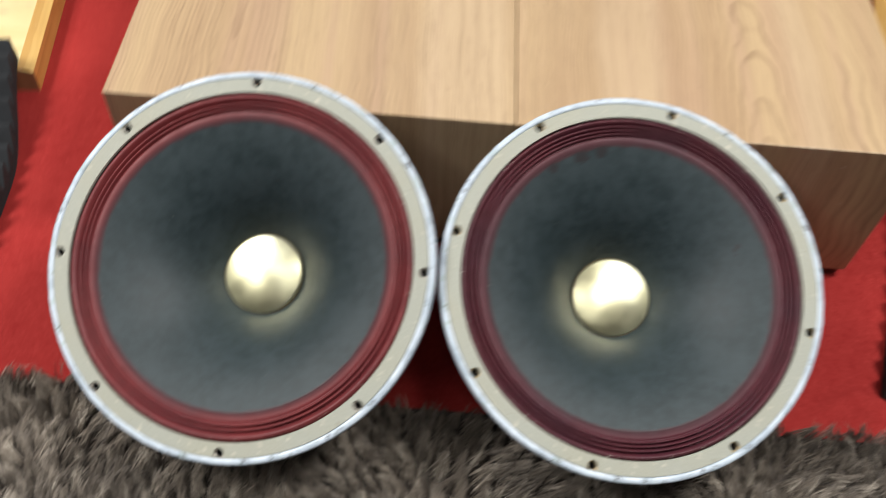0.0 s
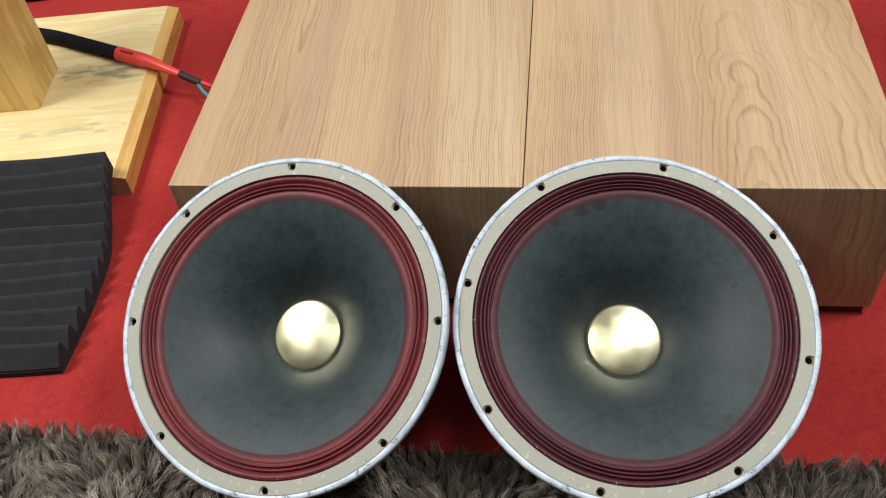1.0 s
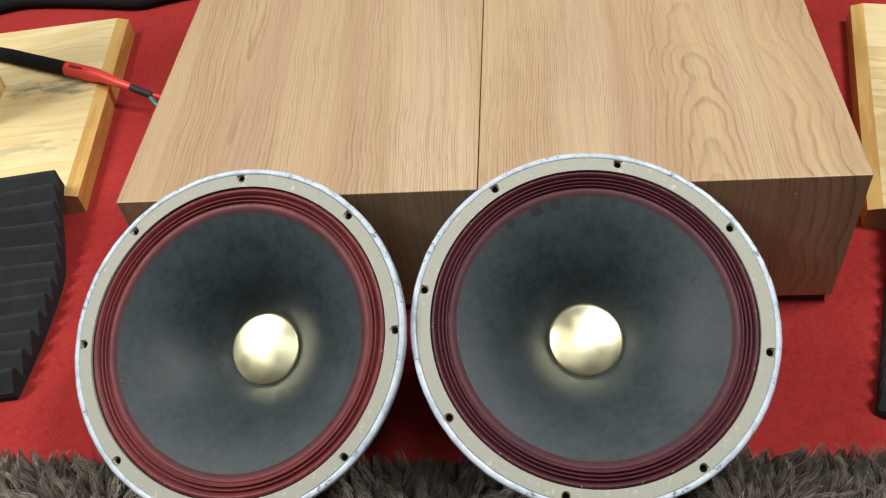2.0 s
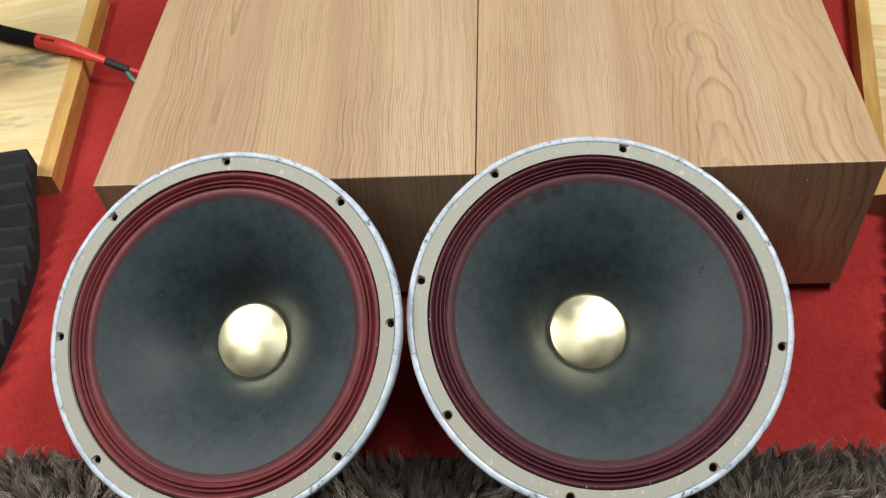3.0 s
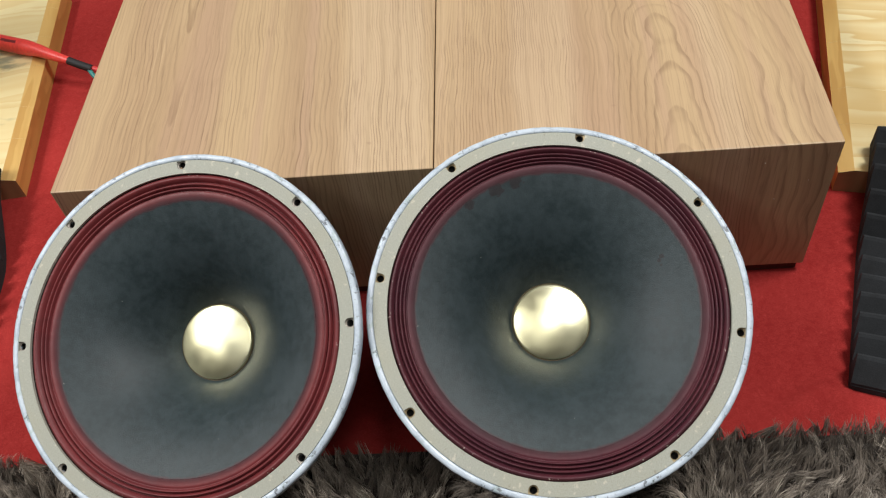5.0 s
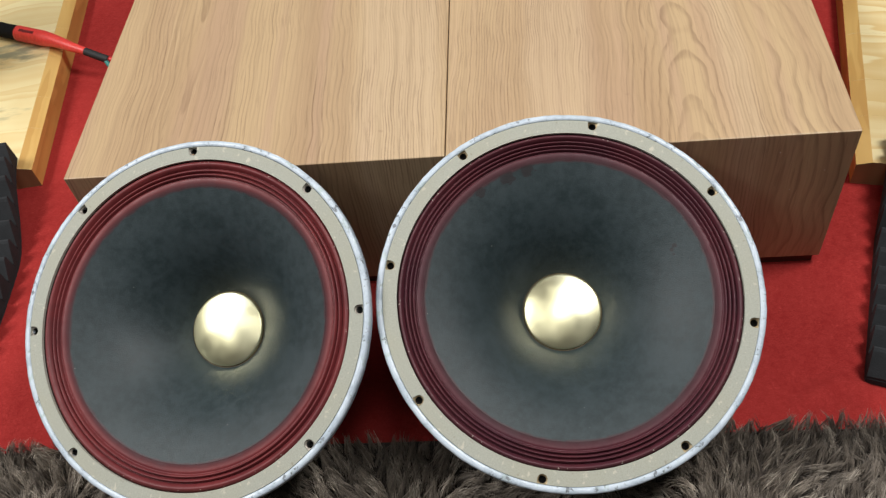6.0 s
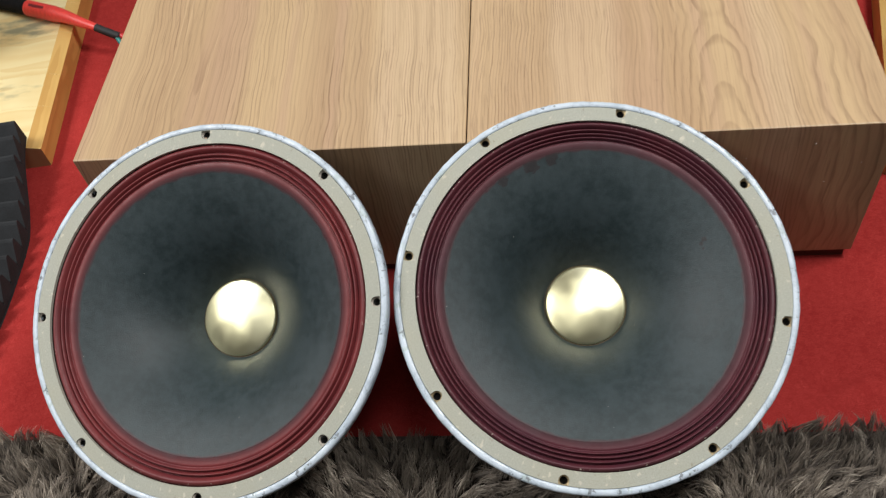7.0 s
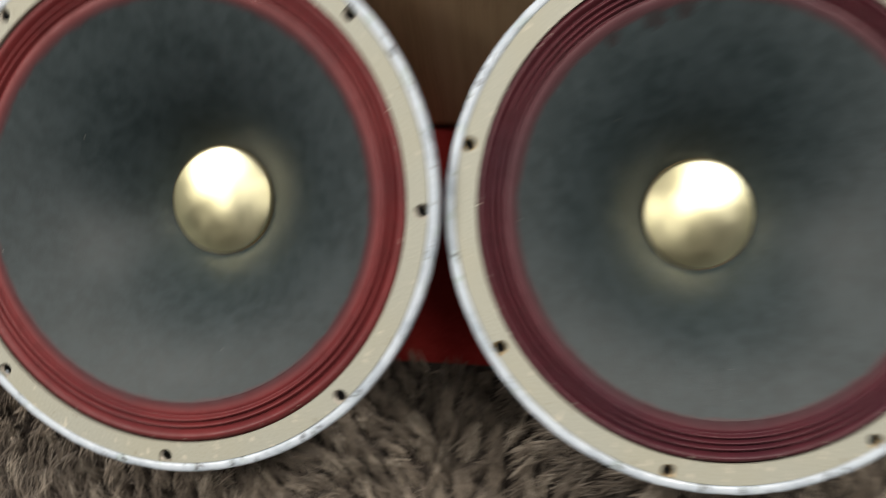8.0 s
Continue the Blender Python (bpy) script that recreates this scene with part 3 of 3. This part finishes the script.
# ---------------------------------------------------------------- pine stands


def stave_mesh(w, y0, y1, t, chamfer, side):
    """One stave of a glued board, with its inner end at x = 0 chamfered on top."""
    cross = [(0, 0), (w, 0), (w, t), (chamfer, t), (0.0, t - 0.006)]
    bm = bmesh.new()
    rings = [[bm.verts.new((side * x, y, z)) for x, z in cross] for y in (y0, y1)]
    n = len(cross)
    for i in range(n):
        j = (i + 1) % n
        bm.faces.new((rings[0][i], rings[0][j], rings[1][j], rings[1][i]))
    bm.faces.new(rings[0][::-1])
    bm.faces.new(rings[1])
    bmesh.ops.recalc_face_normals(bm, faces=bm.faces[:])
    bmesh.ops.bevel(bm, geom=bm.edges[:], offset=0.00015, segments=1, profile=0.5, affect="EDGES")
    me = bpy.data.meshes.new("stave")
    bm.to_mesh(me)
    bm.free()
    return me


def coat(me, test, second, slot):
    me.materials.append(second)
    for f in me.polygons:
        if test(f):
            f.material_index = slot


def stand(x, y, turn, side, pine, chamfer, label, with_post):
    thing = new("wooden_stand")
    thing.matrix_basis = pose(x, y, 0, 0, 0, turn)
    board = new("base_board")
    board.parent = thing
    edges = [0.0, 0.088, 0.160, 0.262, 0.338, 0.420, 0.486]
    for y0, y1 in zip(edges, edges[1:]):
        me = stave_mesh(0.42, y0, y1 - 0.0001, 0.040 - random.uniform(0, 0.0002), chamfer, side)
        me.materials.append(pine)
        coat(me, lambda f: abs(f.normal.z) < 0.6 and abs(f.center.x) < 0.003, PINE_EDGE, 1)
        # End faces take the end-grain coat that has shade in its colour.
        coat(me, lambda f: abs(f.normal.y) > 0.8, PINE_SHADED_END, 2)
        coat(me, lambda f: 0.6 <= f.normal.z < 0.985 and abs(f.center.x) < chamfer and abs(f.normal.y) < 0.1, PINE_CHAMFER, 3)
        part("stave", me, pine, board)
    if with_post:
        post = box_bm(-0.330, -0.188, 0.192, 0.310, 0.040, 0.62, 0.0)
        edges = [e for e in post.edges if abs(e.verts[0].co.z - e.verts[1].co.z) > 0.1 and e.verts[0].co.x > -0.25 and e.verts[0].co.y < 0.25]
        bmesh.ops.bevel(post, geom=edges, offset=0.004, segments=1, affect="EDGES")
        bmesh.ops.bevel(post, geom=post.edges[:], offset=0.001, segments=1, affect="EDGES")
        part("post", post, PINE_POST, thing, "upright honey-coloured pine post")
    return tagged(thing, label, "wooden stand", "pair of pine stands")


stand(-0.6295, 0.211, 7.4, -1, PINE, 0.020, "varnished pine stand with blue-stained base board and upright post", True)
stand(0.5035, 0.127, -11.35, 1, PINE_PLAIN, 0.0187, "varnished pale pine stand base board on red carpet", False)

# ---------------------------------------------------------------- wedge foam


def strip_mesh(sections, closed=True):
    """A solid drawn through rows of points, each row one cross-section."""
    n = len(sections[0])
    verts = [p for row in sections for p in row]
    faces = [(c * n + i, c * n + (i + 1) % n, (c + 1) * n + (i + 1) % n, (c + 1) * n + i) for c in range(len(sections) - 1) for i in range(n)]
    faces += [tuple(range(n)), tuple(range((len(sections) - 1) * n, len(sections) * n))[::-1]]
    bm = bmesh.new()
    bm.from_mesh(mesh_from("strip", verts, faces))
    bmesh.ops.recalc_face_normals(bm, faces=bm.faces[:])
    return bm


def foam_panel(label, m, width, side, back_lift, pitch, skew=0.0, teeth=12):
    """A sheet of wedge foam; y runs from its front end back, its last teeth lie raised on the board."""
    thing = new("foam_panel")
    thing.matrix_basis = m
    sheet, wedge, length, cols = 0.010, 0.028, pitch * teeth, 24

    def place(u, y, z, seed):
        t = min(1, max(0, (y - 0.19) / (length - 0.03 - 0.19)))
        wob = (0.0032 + 0.0045 * t) * noise.noise((u * 8, y * 11, seed + side))
        shear = skew * math.sin(math.pi * min(1, max(0, y / length))) * (1 - u / width)
        return (side * (u - shear), y + wob, z + back_lift * t * t * (3 - 2 * t) + wob * 0.6)

    us = [width * c / cols for c in range(cols + 1)]
    ys = [length * i / 36 for i in range(37)]
    loop = [(y, sheet) for y in ys] + [(y, 0.0005) for y in ys[::-1]]
    part("foam_sheet", strip_mesh([[place(u, y, z, 3.0) for y, z in loop] for u in us]), FOAM, thing)
    for i in range(teeth):
        y = i * pitch
        h = sheet + wedge * random.uniform(0.93, 1.05)
        tooth = [(y + 0.0005, sheet - 0.003), (y + 0.0010, sheet + 0.004), (y + pitch - 0.0100, h - 0.0022), (y + pitch - 0.0070, h - 0.0003), (y + pitch - 0.0045, h - 0.0006), (y + pitch - 0.0025, h - 0.0035), (y + pitch - 0.0005, sheet - 0.003)]
        part("wedge", strip_mesh([[place(u, q, z, 3.0) for q, z in tooth] for u in us]), FOAM, thing)
    return tagged(thing, label, "acoustic foam", "pair of foam panels")


foam_panel("charcoal wedge foam panel draped over blue-stained pine board", pose(-0.608, -0.131, 0.0, 0, 0, 7.0), 0.42, -1, 0.042, 0.0300, 0.018)
foam_panel("charcoal wedge foam panel draped over clear pine board", pose(0.443, -0.169, 0.0, 0, 0, -18.0), 0.42, 1, 0.042, 0.0290)

# ---------------------------------------------------------------- cables


def speaker_cable():
    thing = new("speaker_cable")
    sleeve = spline([(-1.10, 0.605, 0.053), (-1.00, 0.596, 0.053), (-0.917, 0.580, 0.053), (-0.872, 0.567, 0.053), (-0.821, 0.547, 0.053), (-0.735, 0.513, 0.053)])
    part("sleeve", tube(sleeve, [0.0125] * len(sleeve)), SLEEVE, thing, "thick black braided cable sleeve")
    shrink = spline([(-0.743, 0.516, 0.0535), (-0.705, 0.501, 0.0535), (-0.672, 0.488, 0.053), (-0.640, 0.474, 0.049), (-0.612, 0.463, 0.045)])
    n = len(shrink) - 1
    part("heat_shrink", tube(shrink, [0.0130 - 0.0074 * max(0, (i / n - 0.35) / 0.65) ** 0.8 for i in range(n + 1)]), RED_SHRINK, thing, "tapering red heat-shrink tube with dark print")
    tape = spline([(-0.616, 0.4645, 0.0455), (-0.600, 0.459, 0.041), (-0.578, 0.453, 0.034)])
    part("tape", tube(tape, [0.0063] * len(tape)), TAPE, thing, "band of black tape")
    red = spline([(-0.582, 0.456, 0.036), (-0.56, 0.450, 0.030), (-0.52, 0.447, 0.016), (-0.47, 0.442, 0.006), (-0.438, 0.44, 0.005)])
    part("red_wire", tube(red, [0.0042] * len(red), 12), RED_WIRE, thing)
    green = spline([(-0.582, 0.451, 0.034), (-0.568, 0.436, 0.027), (-0.535, 0.415, 0.012), (-0.49, 0.40, 0.005), (-0.438, 0.39, 0.005)])
    part("green_wire", tube(green, [0.0036] * len(green), 12), GREEN_WIRE, thing)
    for t, w in ((0.10, 0.008), (0.30, 0.022)):
        p = Vector((-0.743, 0.516, 0.0535)).lerp(Vector((-0.672, 0.488, 0.053)), t + 0.1)
        bar = box_bm(-w / 2, w / 2, -0.0022, 0.0022, -0.0004, 0.0004)
        part("print_bar", bar, PRINT, thing, "", pose(p.x - 0.0015, p.y - 0.004, p.z + 0.0124, 18, 0, -19))
    return tagged(thing, "black sleeved speaker cable with red heat shrink on pine board", "cable")


speaker_cable()


def floor_cable(points, radius, label):
    way = spline(points)
    tagged(part("floor_cable", tube(way, [radius] * len(way)), SLEEVE), label, "cable", "cables behind the stand")


floor_cable([(-1.6, 0.812, 0.0145), (-1.25, 0.777, 0.0145), (-1.05, 0.790, 0.0145), (-0.953, 0.814, 0.0145), (-0.815, 0.801, 0.0145), (-0.709, 0.785, 0.0145), (-0.655, 0.800, 0.0145), (-0.55, 0.822, 0.0145), (-0.1, 0.872, 0.0145)], 0.014, "thick black cable lying on red carpet behind stand")
floor_cable([(-1.6, 0.862, 0.0125), (-1.25, 0.832, 0.0125), (-1.05, 0.827, 0.0125), (-0.95, 0.844, 0.0125), (-0.80, 0.834, 0.0125), (-0.70, 0.824, 0.0125), (-0.62, 0.837, 0.0125), (-0.50, 0.862, 0.0125), (-0.1, 0.912, 0.0125)], 0.012, "thinner black cable lying on red carpet behind stand")

# ---------------------------------------------------------------- fur rug
RUG_EDGE = -0.222


def fur_mesh(count=250000):
    rng = np.random.default_rng(7)
    x = rng.uniform(-0.94, 0.84, count)
    y = RUG_EDGE - 0.012 + 0.012 * np.minimum(1, ((x + 0.05) / 0.3) ** 2) - 0.40 * rng.uniform(0, 1, count) ** 1.1
    far = rng.uniform(0, 1, count) < 0.2
    y = np.where(far, rng.uniform(-1.08, -0.60, count), y)
    # tufts that pull neighbouring hairs together
    tx, ty = rng.uniform(-0.95, 0.85, 13000), rng.uniform(-1.10, RUG_EDGE, 13000)
    cell = 0.014
    grid = {}
    for i, (a, b) in enumerate(zip(tx, ty)):
        grid.setdefault((int(a // cell), int(b // cell)), []).append(i)
    near = np.zeros(count, int)
    for i in range(count):
        cx, cy = int(x[i] // cell), int(y[i] // cell)
        best, pick = 9.0, 0
        for u in (-1, 0, 1):
            for v in (-1, 0, 1):
                for q in grid.get((cx + u, cy + v), ()):
                    d = (tx[q] - x[i]) ** 2 + (ty[q] - y[i]) ** 2
                    if d < best:
                        best, pick = d, q
        near[i] = pick if best < 9.0 else -1
    swirl = np.array([noise.noise((a * 6, b * 6, 0.5)) * 2.6 + noise.noise((a * 21, b * 21, 4.5)) * 1.8 for a, b in zip(tx, ty)])
    heading = math.pi / 2 + swirl * 0.8 + rng.normal(0, 0.35, len(tx))
    inside = np.clip((RUG_EDGE - ty) / 0.06, 0.35, 1.0)
    tilt = np.clip(0.85 + rng.normal(0, 0.28, len(tx)), 0.15, 1.35) * inside
    length = rng.uniform(0.013, 0.027, count)
    head = heading[near] + rng.normal(0, 0.22, count)
    lean = np.clip(tilt[near] + rng.normal(0, 0.16, count), 0.05, 1.45)
    root = np.stack([x, y, np.full(count, 0.005)], 1)
    pull = np.stack([tx[near] - x, ty[near] - y, np.zeros(count)], 1) * (near >= 0)[:, None]
    wide = rng.uniform(0.00020, 0.00058, count)
    twist = rng.uniform(0, math.pi, count)
    side = np.stack([np.cos(twist), np.sin(twist), np.zeros(count)], 1)
    way = np.stack([np.cos(head), np.sin(head), np.zeros(count)], 1)
    rows = []
    for s, w in ((0.0, 1.0), (0.38, 0.95), (0.74, 0.7), (1.0, 0.12)):
        bend = lean * s
        p = root + way * (length * s * np.sin(bend))[:, None] + np.array([0, 0, 1.0]) * (length * s * np.cos(bend * 0.9))[:, None] + pull * (0.97 * s ** 1.5)
        rows.append(p - side * (wide * w)[:, None])
        rows.append(p + side * (wide * w)[:, None])
    verts = np.stack(rows, 1).reshape(-1, 3)
    base = (np.arange(count) * 8)[:, None]
    quads = np.concatenate([base + np.array([q, q + 1, q + 3, q + 2]) for q in (0, 2, 4)], 1).reshape(-1, 4)
    me = bpy.data.meshes.new("pile")
    me.vertices.add(len(verts))
    me.vertices.foreach_set("co", verts.astype(np.float32).ravel())
    me.loops.add(quads.size)
    me.loops.foreach_set("vertex_index", quads.astype(np.int32).ravel())
    me.polygons.add(len(quads))
    me.polygons.foreach_set("loop_start", np.arange(0, quads.size, 4, dtype=np.int32))
    me.polygons.foreach_set("loop_total", np.full(len(quads), 4, np.int32))
    me.update()
    me.polygons.foreach_set("use_smooth", [True] * len(quads))
    shade = me.attributes.new("lock", "FLOAT", "POINT")
    shade.data.foreach_set("value", np.repeat(rng.uniform(0, 1, len(tx))[near], 8).astype(np.float32))
    return me


def fur_rug():
    thing = new("fur_rug")
    thing.location = (0, 0, 0.001)
    part("backing", box_bm(-0.95, 0.85, -1.1, RUG_EDGE - 0.004, 0.0, 0.006, 0.002), BACKING, thing, "dark woven rug backing")
    pile = part("fur", fur_mesh(), FUR, thing, "long shaggy brown-grey pile")
    pile["kind"] = "stuff"
    return tagged(thing, "shaggy brown-grey long-pile fur rug on red carpet", "rug")


fur_rug()
